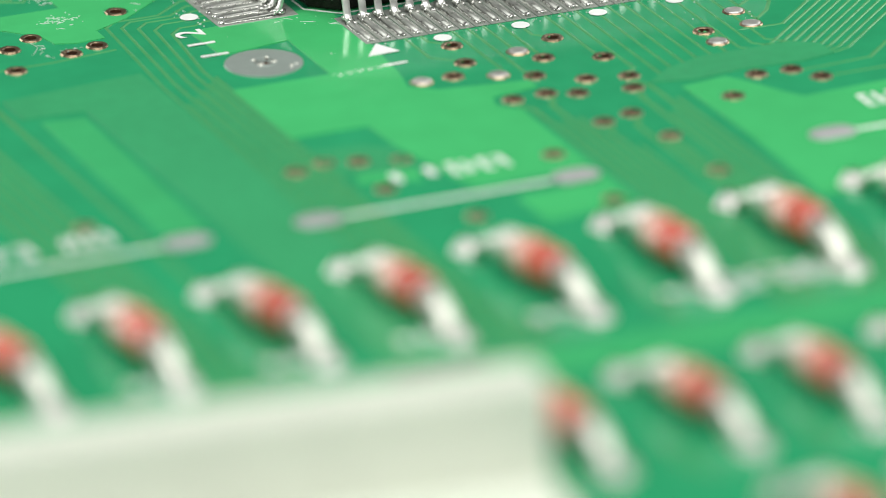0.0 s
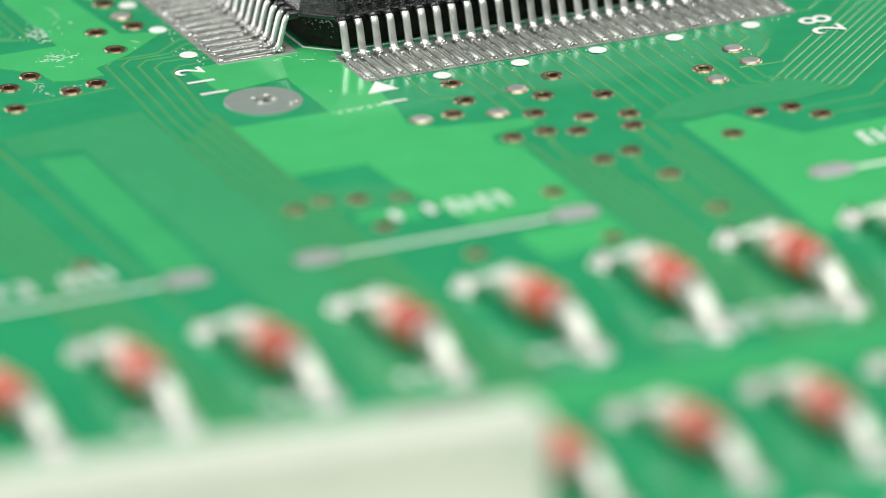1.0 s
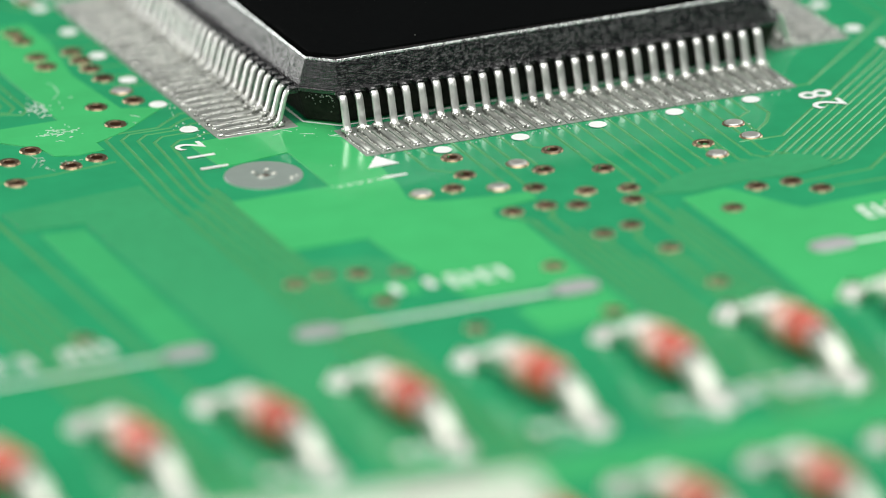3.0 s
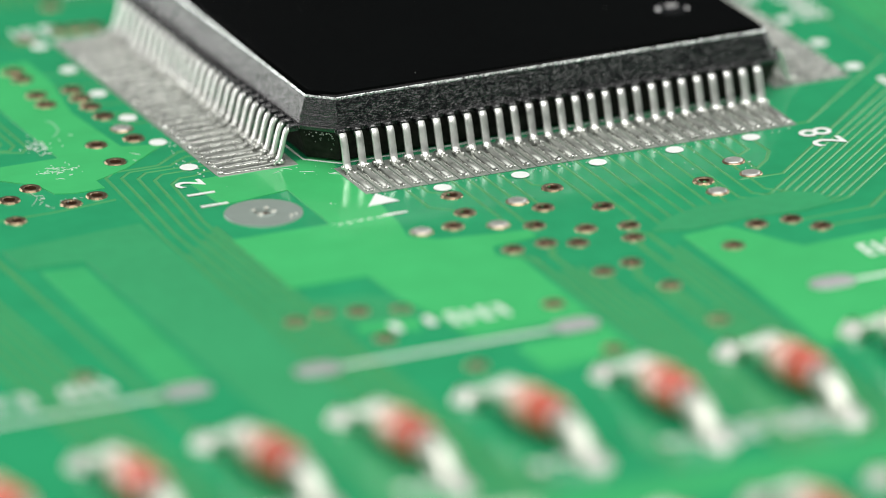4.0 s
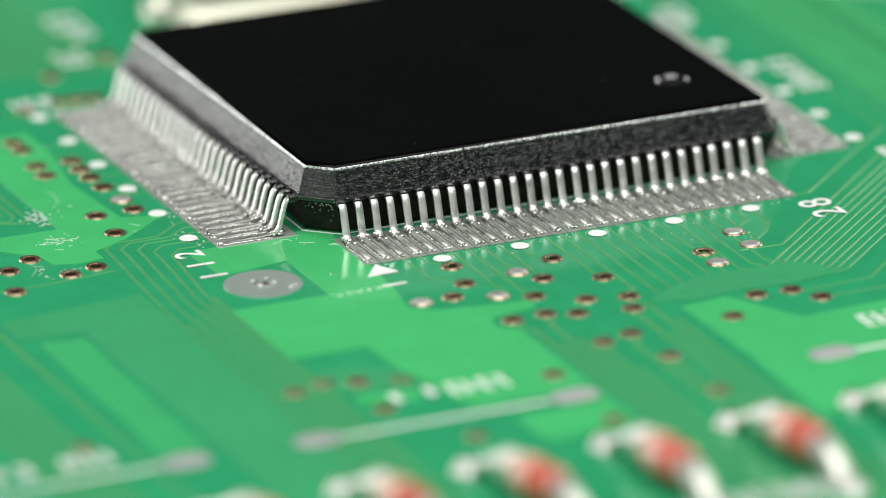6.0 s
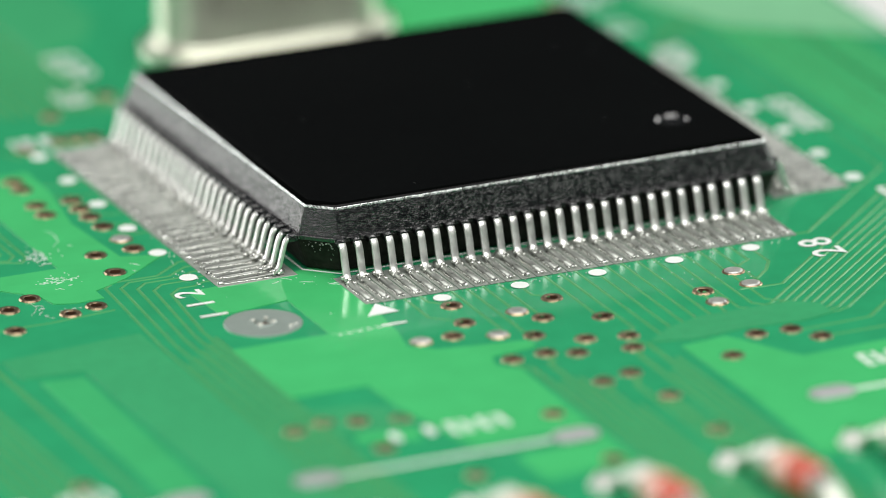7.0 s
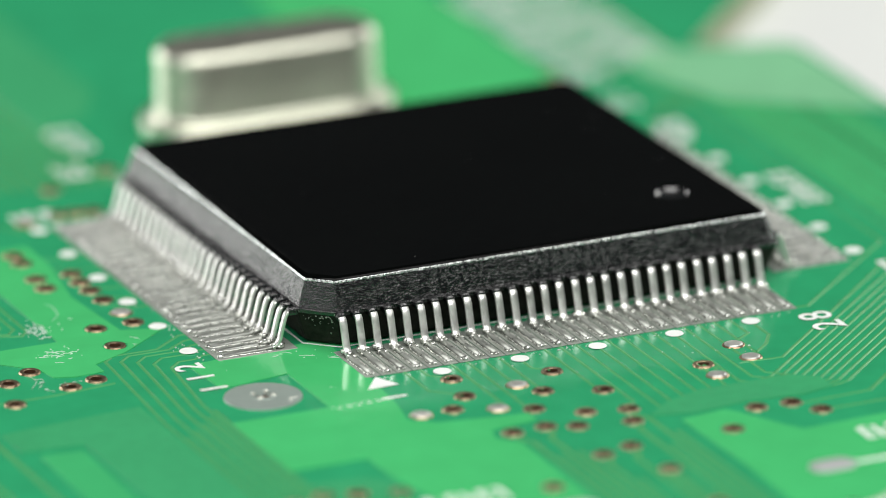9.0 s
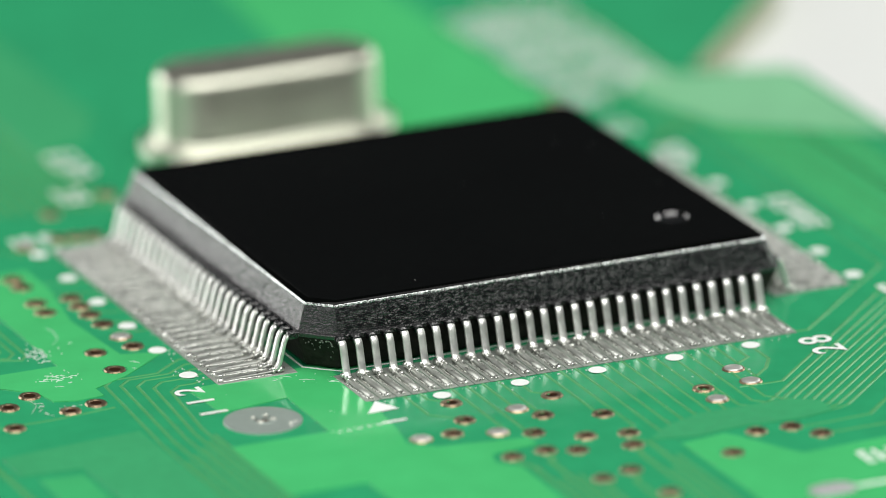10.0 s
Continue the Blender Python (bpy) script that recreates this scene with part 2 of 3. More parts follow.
def lettering(name, text, size, parent, mat, x, y, z, turn, depth=0.008):
    """Printed characters as a thin mesh, centred on (x, y)."""
    cu = bpy.data.curves.new(name, "FONT")
    cu.body, cu.size, cu.extrude, cu.align_x, cu.align_y, cu.offset = text, size * MM, depth * MM, "CENTER", "CENTER", 0.012 * MM
    tmp = new(name, cu)
    me = bpy.data.meshes.new_from_object(tmp.evaluated_get(bpy.context.evaluated_depsgraph_get()))
    bpy.data.objects.remove(tmp)
    me.materials.clear()
    me.materials.append(mat)
    ob = new(name, me)
    ob.parent = parent
    return place(ob, x, y, z, turn)


# ---- the table ----
table = part("table_top", box(bmesh.new(), -600, 600, -620, 520, -25, 0, 2), TABLE)
place(table, 0, 0, -1.602)
tagged(table, "plain white laminate table top under the board", "table", kind="structure")

# ---- the circuit board ----
board = empty("circuit_board")
tagged(board, "green circuit board with printed white marks on a white table", "circuit board")
TOP = 0.0
CU = 0.035

# open plated holes (copper rings) and holes filled with solder
OPEN_VIAS = [(-21.6, -7.9), (-22.2, -10.2), (-20.4, -7.0), (-19.6, -9.3), (-18.4, -8.9), (-16.35, -5.6), (-16.3, -3.4),
             (-14.7, -3.3), (-14.8, -0.3), (-14.85, 1.0), (-14.85, 2.1), (-14.8, 3.2), (-16.35, 2.0), (-16.3, 3.2), (-16.1, 5.3), (-16.1, 6.3),
             (-6.2, -15.0), (-6.5, -17.0), (-7.5, -18.2), (-2.4, -15.9), (-3.6, -17.8), (-1.5, -18.7), (-4.7, -19.5), (-6.5, -21.6)]
OPEN_VIAS += [(-5.1, -21.5), (-4.0, -22.0), (-3.1, -20.7), (-1.5, -21.1), (-1.9, -22.4), (-3.1, -24.9), (-4.4, -25.3), (-2.8, -27.8),
              (1.1, -24.9), (2.9, -23.1), (4.3, -23.2), (5.0, -24.4), (3.1, -17.8), (-7.5, -27.7), (-2.7, -31.9), (-7.4, -33.0),
              (-16.8, -25.2), (-15.5, -24.8), (-14.3, -25.2), (-12.8, -25.7), (-14.5, -28.3), (-12.6, -32.4), (-25.9, -27.1)]
OPEN_VIAS += [(-12.6, 10.4), (-11.9, 10.3), (-11.2, 10.2), (-14.2, 9.9), (-8.8, 14.9), (-11.8, 13.4), (12.5, 18.2)]
FILLED_VIAS = [(-8.8, -18.2), (-5.9, -18.8), (-4.2, -16.7), (3.1, -19.1), (5.1, -16.2), (5.1, -17.8), (-14.7, -2.0)]
HOLES = [(x, y, 0.24) for x, y in OPEN_VIAS] + [(-13.4, -13.6, 0.5)]
EDGE = [(-62, -82), (23.5, -82), (23.5, 17.3), (23.1, 18.0), (20.3, 18.9), (19.5, 19.6), (22.6, 23.2), (27.2, 28.6), (28.5, 30.2), (28.5, 64), (-62, 64)]
substrate = part("substrate", sheet(EDGE, TOP - 1.6, TOP, HOLES), MASK, board, "green solder mask on glass laminate")
substrate.data.materials.append(LAMINATE)
for f in substrate.data.polygons:
    f.material_index = 1 if abs(f.normal.z) < 0.5 else 0


def inside(x, y, poly, margin=0.0):
    hit, near = False, 1e9
    for (ax, ay), (bx, by) in zip(poly, poly[1:] + poly[:1]):
        if (ay > y) != (by > y) and x < (bx - ax) * (y - ay) / (by - ay) + ax:
            hit = not hit
        t = max(0, min(1, ((x - ax) * (bx - ax) + (y - ay) * (by - ay)) / max(1e-9, (bx - ax) ** 2 + (by - ay) ** 2)))
        near = min(near, math.hypot(x - ax - t * (bx - ax), y - ay - t * (by - ay)))
    return hit and near > margin


def copper_pour(outline, mat=POUR, label="lighter green mask over a copper area"):
    """A copper area under the mask, opened round the plated holes in it."""
    holes = [(x, y, 0.5) for x, y in OPEN_VIAS + FILLED_VIAS if inside(x, y, outline, 0.6)]
    return part("copper_pour", sheet(outline, TOP + 0.001, TOP + CU, holes), mat, board, label)


copper_pour([(-14.7, -9.0), (-9.6, -8.6), (-5.0, -5.0), (-5.0, -9.0), (-8.9, -9.6), (-8.9, -13.3), (-9.2, -16.9), (-9.5, -18.5), (-8.6, -19.3), (-5.1, -19.9), (-5.1, -20.7), (-7.1, -21.0), (-7.3, -21.9), (-6.6, -22.7), (-6.7, -33.6), (-10.5, -34.0),
             (-10.5, -31.2), (-6.9, -30.9), (-6.9, -29.6), (-11.5, -29.6), (-12.4, -24.6), (-12.5, -21.8), (-15.6, -21.8), (-15.6, -15.9), (-11.6, -15.9), (-11.6, -11.6), (-14.5, -12.1)])
copper_pour([(-0.2, -23.1), (1.7, -22.8), (2.1, -23.4), (3.1, -25.5), (3.5, -26.1), (11, -25.6), (11, -36), (-0.4, -36), (-0.1, -28.6)])
copper_pour([(-23.4, -16.0), (-21.7, -16.2), (-21.9, -29.2), (-23.7, -29.2)], PALE)
copper_pour([(-15.8, 0.6), (-15.5, -4.0), (-13.9, -4.5), (-16.2, -6.45), (-17.8, -7.3), (-17.8, -8.2), (-19.0, -8.3), (-19.8, -8.0), (-20.0, -6.9), (-21.1, -5.7), (-27, -2.5), (-27, -1.0),
             (-20.6, -4.2), (-18.2, -4.2), (-18.2, 2.4), (-22, 7.2), (-15.2, 7.2), (-15.2, 4.4)])
copper_pour([(-1.10, -22.17), (0.12, -21.02), (1.85, -20.32), (3.03, -20.33), (5.63, -20.34), (6.51, -21.00), (6.53, -22.23), (5.07, -22.57), (2.81, -22.36), (0.56, -22.65)], MUTED, "dull green mask over closely laid traces")
copper_pour([(-15.55, -23.4), (-13.5, -23.7), (-12.6, -24.5), (-12.65, -26.6), (-15.2, -26.3), (-15.55, -26.0)], MUTED, "dull green mask over a copper area")
copper_pour([(-15.0, -26.6), (-12.6, -26.8), (-12.9, -28.0), (-14.0, -27.6), (-15.2, -27.4)])
# paler, rougher green patch near the far right edge
copper_pour([(17.5, 12), (23.2, 7.5), (23.2, 17.2), (22.8, 17.8), (19.2, 18.8), (17.0, 20.2), (15.9, 17)], PALE_ROUGH, "pale mask over a copper area")
copper_pour([(3.5, 15.4), (12.5, 15.4), (12.5, 40), (6, 40)])
copper_pour([(-30, -45.5), (6, -45.5), (6, -48.2), (-30, -48.2)], PALE)

for x, y, w in ((-21.0, 14.0, 1.6), (-24.5, 17.0, 1.2), (-28.0, 20.0, 2.0), (-17.2, 24.0, 1.0), (-12.2, 30.0, 1.6)):
    copper_pour([(x, y), (x + w, y - w), (x + w, 62), (x, 62)], PALE)
copper_pour([(-9.5, 21), (-7.0, 22), (-5.5, 25), (-5.5, 62), (-9.5, 62)], MUTED, "dull green mask over closely laid traces")

# plated hole rings and their barrels
bm = bmesh.new()
lathe(bm, [(0.24, CU + 0.01), (0.27, CU + 0.03), (0.40, CU + 0.03), (0.44, 0.0)], 18)
ring = part("via_ring", bm, COPPER, board, "bare copper ring of a plated hole")
bm = bmesh.new()
lathe(bm, [(0.235, -1.6), (0.235, CU + 0.012)], 14)
barrel = part("barrel", bm, BARREL, ring)
rings = [ring] + [ring.copy() for _ in OPEN_VIAS[1:]]
for o, (x, y) in zip(rings, OPEN_VIAS):
    if o is not ring:
        scene.collection.objects.link(o)
        b = barrel.copy()
        scene.collection.objects.link(b)
        b.parent = o
    place(o, x, y)
bm = bmesh.new()
lathe(bm, [(0.37, 0.03), (0.36, 0.07), (0.28, 0.10), (0.15, 0.11), (0.05, 0.09)], 18)
bmesh.ops.holes_fill(bm, edges=[e for e in bm.edges if e.is_boundary and e.verts[0].co.z > 0.085])
dome = part("solder_filled_via", bm, SOLDER, board, "plated hole filled with grey solder", True)
bm = bmesh.new()
lathe(bm, [(0.30, 0.045), (0.42, 0.045), (0.46, 0.0)], 18)
land = part("filled_via_land", bm, COPPER, board)
for k, (x, y) in enumerate(FILLED_VIAS):
    place(dome if k == 0 else again(dome), x, y)
    place(land if k == 0 else again(land), x, y)

# large round tinned test pad with a small hole in it
bm = bmesh.new()
lathe(bm, [(1.52, 0.0), (1.50, 0.05), (1.40, 0.07), (0.55, 0.065), (0.47, 0.11), (0.39, 0.11), (0.32, -0.05)], 48)
test_pad = place(part("round_test_pad", bm, TEST_PAD, board, "large round tinned pad with a small hole"), -13.4, -13.6)
# shallow closed cup; its dark colour stands in for shade down the hole
bm = bmesh.new()
lathe(bm, [(0.325, -0.04), (0.30, -0.18), (0.20, -0.28), (0.02, -0.30)], 24)
part("barrel", bm, BARREL, test_pad)
# small metal beads added for the glints round the hole and on the pad
for a, r in ((-0.55, 0.13), (-2.2, 0.14), (0.9, 0.10), (2.5, 0.10)):
    bm = bmesh.new()
    lathe(bm, [(r, -0.02), (r * 0.95, 0.05), (r * 0.6, 0.10), (0.01, 0.115)], 10)
    place(part("solder_bead", bm, WIRE, test_pad, "", True), 0.40 * math.cos(a), 0.40 * math.sin(a), 0.06)
for a, d, r in ((-0.75, 1.15, 0.10), (-0.95, 1.25, 0.07), (-0.6, 1.28, 0.08)):
    bm = bmesh.new()
    lathe(bm, [(r, -0.02), (r * 0.8, 0.03), (0.01, 0.05)], 9)
    place(part("solder_bead", bm, WIRE, test_pad, "", True), d * math.cos(a), d * math.sin(a), 0.06)

# ---- traces ----
def trace(points, width=0.16, mat=TRACE):
    return part("trace", ribbon(points, width, TOP + 0.001, TOP + CU * 0.7), mat, board)


PITCH = 0.65
def pin(k):
    return (k - 14.5) * PITCH


# left bundle: from the leads at the near end of the left row, round the corner and down the board
for k, (x, y) in enumerate(((-15.3, -8.9), (-15.75, -8.2), (-16.25, -7.75), (-16.8, -7.4), (-17.35, -7.15))):
    yp = pin(2 + k)
    trace([(-13.2, yp), (-13.7, yp), (-13.9 - max(0, yp - y - 0.5), y + 0.5), (x + 0.5, y + 0.5), (x, y), (x - 0.5, -13.4 - 0.3 * k), (x - 0.55, -46)], 0.15)
    trace([(x - 0.30, -14.2 - 0.6 * k), (x - 0.30, -46)], 0.14)
trace([(-17.9, -9.6), (-20.6, -9.9), (-23, -9.9)], 0.16)
copper_pour([(-18.05, -12.6), (-19.4, -12.7), (-23.9, -13.2), (-23.9, -15.4), (-21.45, -15.6), (-21.45, -46), (-18.05, -46)], MUTED, "dull green mask over closely laid traces")
for x, y in ((-24.4, -14.0), (-26.0, -17), (-26.5, -17.5), (-27.0, -18), (-27.5, -18.5), (-28.0, -19), (-28.5, -19.5)):
    trace([(x - 3, y + 3), (x, y), (x, -46)], 0.26)
for k in range(3):
    trace([(-18.8 - 0.4 * k, 6), (-18.8 - 0.4 * k, -2.4 + 0.4 * k), (-19.2 - 0.4 * k, -2.9 + 0.4 * k), (-27, 0.8 + 0.4 * k)], 0.15)
# front leads: short runs down to the plated holes
for k, (x, y) in ((3, (-6.5, -17.0)), (4, (-6.2, -15.0)), (6, (-5.9, -18.8)), (7, (-4.7, -19.5)), (8, (-4.2, -16.7)), (9, (-3.6, -17.8)), (10, (-2.4, -15.9)), (12, (-1.5, -18.7)), (13, (-1.5, -21.1))):
    x0 = pin(k)
    trace([(x0, -13.2), (x0, y + abs(x - x0) + 0.2), (x, y + 0.2)])
# middle front leads: nested lines down, across and away along a diagonal
for i in range(9):
    x0 = pin(22 - i)
    yb = -20.3 - 0.22 * i
    c = 25.2 + 0.52 * i
    trace([(x0, -13.2), (x0, yb + 0.7), (x0 + 0.7, yb), (c + yb - 0.5, yb), (c + yb, yb + 0.2), (17.0 + 0.55 * i, 17.0 + 0.55 * i - c), (17.0 + 0.55 * i, 16)], 0.15)
trace([(pin(24), -13.2), (pin(24), -15.2), (5.1, -16.0)])
trace([(pin(25), -13.2), (pin(25), -15.7), (6.3, -16.6), (5.1, -17.8)])
trace([(pin(23), -13.2), (pin(23), -17.6), (4.6, -18.2), (6.2, -18.3), (16.4, -8.0), (16.4, 14)])
trace([(pin(28), -13.2), (9.6, -13.3), (15.6, -7.4), (15.6, 14)])
trace([(3.1, -19.1), (3.4, -18.3), (3.1, -17.8)])
# wide bundle below the plated holes
for (x, y), xe in (((-6.5, -21.6), -6.2), ((-5.1, -21.5), -5.4), ((-4.4, -25.3), -4.6), ((-3.1, -24.9), -3.4), ((-2.8, -27.8), -2.7), ((-1.9, -22.4), -2.0), ((-1.5, -21.1), -1.2)):
    trace([(x, y - 0.2), (x, y - 0.7), (xe, y - 0.9 - abs(x - xe)), (xe, -47)], 0.24)
    trace([(xe + 0.38, y - 3.0), (xe + 0.38, -47)], 0.2)
trace([(5.3, -24.4), (9.0, -24.4), (13.5, -20.0), (22, -20.0)], 0.2)
trace([(4.3, -23.4), (7.6, -23.2), (8.6, -22.2), (19, -11.8)], 0.18)
for i in range(9):
    trace([(17.27 + 0.55 * i, -6.5 + 0.5 * i), (17.27 + 0.55 * i, 16)], 0.34, PALE)
# far traces left of the chip and behind it
for k in range(6):
    trace([(-13.2, pin(12 + 2 * k)), (-14.0, pin(12 + 2 * k)), (-14.8 - 0.1 * k, pin(12 + 2 * k) + 0.6)], 0.16)
for k in range(9):
    trace([(-9.2 - 0.55 * k, 13.2 + 0.1 * k), (-9.2 - 0.55 * k, 46)], 0.3)
for k in range(7):
    trace([(-14.6 - 0.5 * k, 9 + 0.7 * k), (-17.4 - 0.6 * k, 13 + 0.7 * k), (-17.4 - 0.6 * k, 46)], 0.22)
for k in range(8):
    trace([(13.4, 10.5 + 0.02 * k), (14.6 + 0.55 * k, 12 + 0.3 * k), (14.6 + 0.55 * k, 46)] if k % 2 else [(18.6 + 0.7 * k, -11), (18.6 + 0.7 * k, 10.5)], 0.25)

# ---- printed white marks ----
def print_dot(x, y, rx=0.36, ry=0.36):
    bm = bmesh.new()
    pts = [(rx * math.cos(2 * math.pi * i / 20), ry * math.sin(2 * math.pi * i / 20)) for i in range(20)]
    loft(bm, [(pts, CU), ([(a * 0.95, b * 0.95) for a, b in pts], CU + 0.025)])
    return place(part("printed_dot", bm, SILK, board), x, y)


first = print_dot(pin(5), -14.04)
for k in (10, 15, 20, 25):
    again(first, pin(k), -14.04)
for k in range(6):
    again(first, -14.04, pin(1) + (2 + 5 * k) * PITCH)
for k in range(6):
    again(first, 14.0, pin(2) + (0 + 5 * k) * PITCH)
part("pin_one_triangle", sheet([(-9.55, -14.75), (-8.75, -13.55), (-8.25, -14.7)], CU, CU + 0.025), SILK, board)
lettering("printed_number", "1", 1.45, board, SILK, -8.9, -15.95, CU + 0.01, radians(90))
for c, y in (("2", -15.82), ("8", -14.62)):
    lettering("printed_number", c, 1.85, board, SILK, 9.38, y, CU + 0.01, radians(90))
for c, y in (("1", -11.95), ("1", -10.55), ("2", -9.28)):
    lettering("printed_number", c, 1.6, board, SILK, -14.68, y, CU + 0.01, radians(90))


def printed_line(points, width=0.12):
    return part("printed_line", ribbon(points, width, TOP + CU, TOP + CU + 0.02), SILK, board)


# package outline under the chip body and small strokes round it
printed_line([(-9.75, 9.0), (-9.72, -8.6), (-8.6, -9.7), (9.0, -9.68)], 0.07)
for k in range(7):
    printed_line([(-11.4 + 0.42 * k, -16.2 + 0.03 * k), (-11.2 + 0.42 * k, -16.19 + 0.03 * k)], 0.04)


def printed_bar(x0, x1, y0, y1):
    pts = rounded_rect((x1 - x0) / 2, (y1 - y0) / 2, min(x1 - x0, y1 - y0) * 0.3, 3)
    bm = loft(bmesh.new(), [(pts, CU), (pts, CU + 0.025)])
    return place(part("printed_bar", bm, SILK, board), (x0 + x1) / 2, (y0 + y1) / 2)


glyphs = random.Random(21)


def printed_word(x, y, count, step=0.8, height=1.2, along="x"):
    """Characters that cannot be read, as plain bars: an upright and two or three short strokes each."""
    for k in range(count):
        w, h, t = step * 0.66, height, 0.17
        side = glyphs.choice((0, 1))
        strokes = [(side * (w - t), side * (w - t) + t, -h / 2, h / 2)]
        for level in (-h / 2, -t / 2, h / 2 - t):
            if glyphs.random() < 0.8:
                strokes.append((0, w - t if side else w, level, level + t) if not side else (0, w - t - 0.01, level, level + t))
        for i, (a, b, c, d) in enumerate(strokes):
            if i and not side:
                a = t + 0.01
            if along == "x":
                printed_bar(x + k * step + a, x + k * step + b, y + c, y + d)
            else:
                printed_bar(x - d, x - c, y + k * step + a, y + k * step + b)


printed_bar(-13.9, -13.55, -27.9, -27.0)
printed_bar(-12.5, -12.15, -27.8, -26.9)
printed_word(-11.6, -27.5, 4, 0.62, 1.25)
printed_word(-30.0, -28.6, 2, 0.9, 1.2)
printed_word(-27.4, -28.5, 4, 0.55, 1.2)
printed_word(5.2, -27.6, 4, 0.6, 1.3)
printed_word(15.3, -2.0, 5, 0.85, 1.1, "y")
printed_word(14.1, 8.6, 3, 0.7, 1.2, "y")
printed_word(14.2, -10.4, 4, 0.6, 1.2)
printed_word(13.6, 16.6, 12, 1.2, 1.7, "y")
printed_word(17.3, 19.0, 10, 1.2, 1.7, "y")
printed_word(15.4, 18.2, 11, 1.2, 1.7, "y")
printed_word(13.5, 12.6, 2, 0.9, 1.2, "y")
printed_word(-8.8, 17.6, 3, 1.1, 1.3, "y")
printed_word(-10.2, 14.4, 2, 1.0, 1.2, "y")
printed_word(-14.9, 10.4, 3, 0.8, 1.2)
# bars standing in for the pale patches beside the diodes' near feet
for k in range(6):
    printed_word(-30.3 + 5.12 * k, -42.8, 2, 0.9, 0.75)
printed_word(-7.4, -42.8, 4, 1.05, 1.7)
# dried flux left on the mask: crinkled threads and specks
flux = random.Random(11)
bm = bmesh.new()


def flux_thread(x, y, length, heading, wander, width):
    """A thin wandering bead of dried flux."""
    path = [Vector((x, y, CU + 0.005))]
    for _ in range(max(3, int(length / 0.06))):
        heading += flux.gauss(0, wander)
        path.append(path[-1] + Vector((0.06 * math.cos(heading), 0.06 * math.sin(heading), 0)))
    n = len(path)
    tube(bm, path, [max(0.006, width * (0.4 + 0.6 * math.sin(math.pi * (i + 0.5) / n)) * flux.uniform(0.6, 1.3)) for i in range(n)], 5)


def flux_speck(x, y, r):
    a = flux.uniform(0, 3)
    pts = [(x + r * flux.uniform(0.5, 1.6) * math.cos(a + t), y + r * flux.uniform(0.5, 1.6) * math.sin(a + t)) for t in (0, 1.1, 2.2, 3.2, 4.2, 5.2)]
    loft(bm, [(pts, CU * 0.5), ([(x + 0.5 * (p - x), y + 0.5 * (q - y)) for p, q in pts], CU + 0.02)])


for cx, cy, sx, sy, n in ((-18.42, -2.72, 0.16, 0.38, 28), (-18.8, -5.65, 0.32, 0.22, 20), (-20.5, -8.5, 0.1, 0.5, 7), (-19.0, -8.9, 0.5, 0.2, 5), (-17.2, -2.3, 0.3, 0.3, 4)):
    for _ in range(n):
        flux_thread(flux.gauss(cx, sx), flux.gauss(cy, sy), flux.uniform(0.15, 0.5), flux.uniform(0, 6.3), 0.8, flux.uniform(0.012, 0.028))
for x, y, length, heading in ((-17.5, -1.8, 2.2, 0.75), (-15.2, -5.3, 0.5, 2.0), (-10.9, -9.2, 0.5, -0.6), (-10.4, -9.9, 0.6, -0.3), (-9.4, -10.6, 0.6, 0.2), (-9.1, -10.9, 0.5, 2.2), (-11.4, -9.6, 0.4, 0.1), (-20.6, -7.5, 1.6, -1.5)):
    flux_thread(x, y, length, heading, 0.12, 0.018)
for k in range(9):
    flux_thread(-11.6 + 0.3 * k, -16.05 + 0.02 * k, 0.14, 0.05, 0.1, 0.02)
for cx, cy, sx, sy, n in ((-18.45, -2.75, 0.3, 0.7, 26), (-18.7, -5.4, 0.6, 0.3, 20), (-13.9, -7.5, 0.25, 1.1, 16), (-13.75, -3.5, 0.2, 1.8, 12), (-4, -13.75, 4, 0.15, 26), (4, -13.8, 3, 0.15, 30), (-9.8, -10.2, 0.5, 0.4, 8), (3.5, -16.0, 2.5, 1.2, 16), (-15.6, -5.8, 0.06, 0.06, 5)):
    for _ in range(n):
        flux_speck(flux.gauss(cx, sx), flux.gauss(cy, sy), flux.uniform(0.012, 0.05))
tagged(part("flux_residue", bm, FLUX, board, "pale crinkled dried flux"), kind="stuff")

# ---- jumper positions: oval solder lands joined by a printed line ----
def solder_land(x, y, long=0.95, wide=0.58):
    pts = rounded_rect(long, wide, wide * 0.98, 6)
    bm = loft(bmesh.new(), [(pts, 0.0), ([(a * 0.96, b * 0.94) for a, b in pts], 0.10), ([(a * 0.7, b * 0.6) for a, b in pts], 0.20), ([(a * 0.3, b * 0.2) for a, b in pts], 0.23)])
    return place(part("solder_land", bm, LAND, board, "oval land coated with grey solder", True), x, y)


for x0, x1 in ((-33.4, -23.1), (-18.0, -7.7), (2.7, 12.8)):
    solder_land(x0, -30.3)
    solder_land(x1, -30.2)
    printed_line([(x0 + 1.0, -30.28), (x1 - 1.0, -30.22)], 0.26)

# ---- lead pads and solder joints under the chip ----
bm = box(bmesh.new(), -0.308, 0.308, -13.42, -10.12, 0.0, 0.05, 0.015, 1)
pad = part("lead_pad", bm, PAD, board)
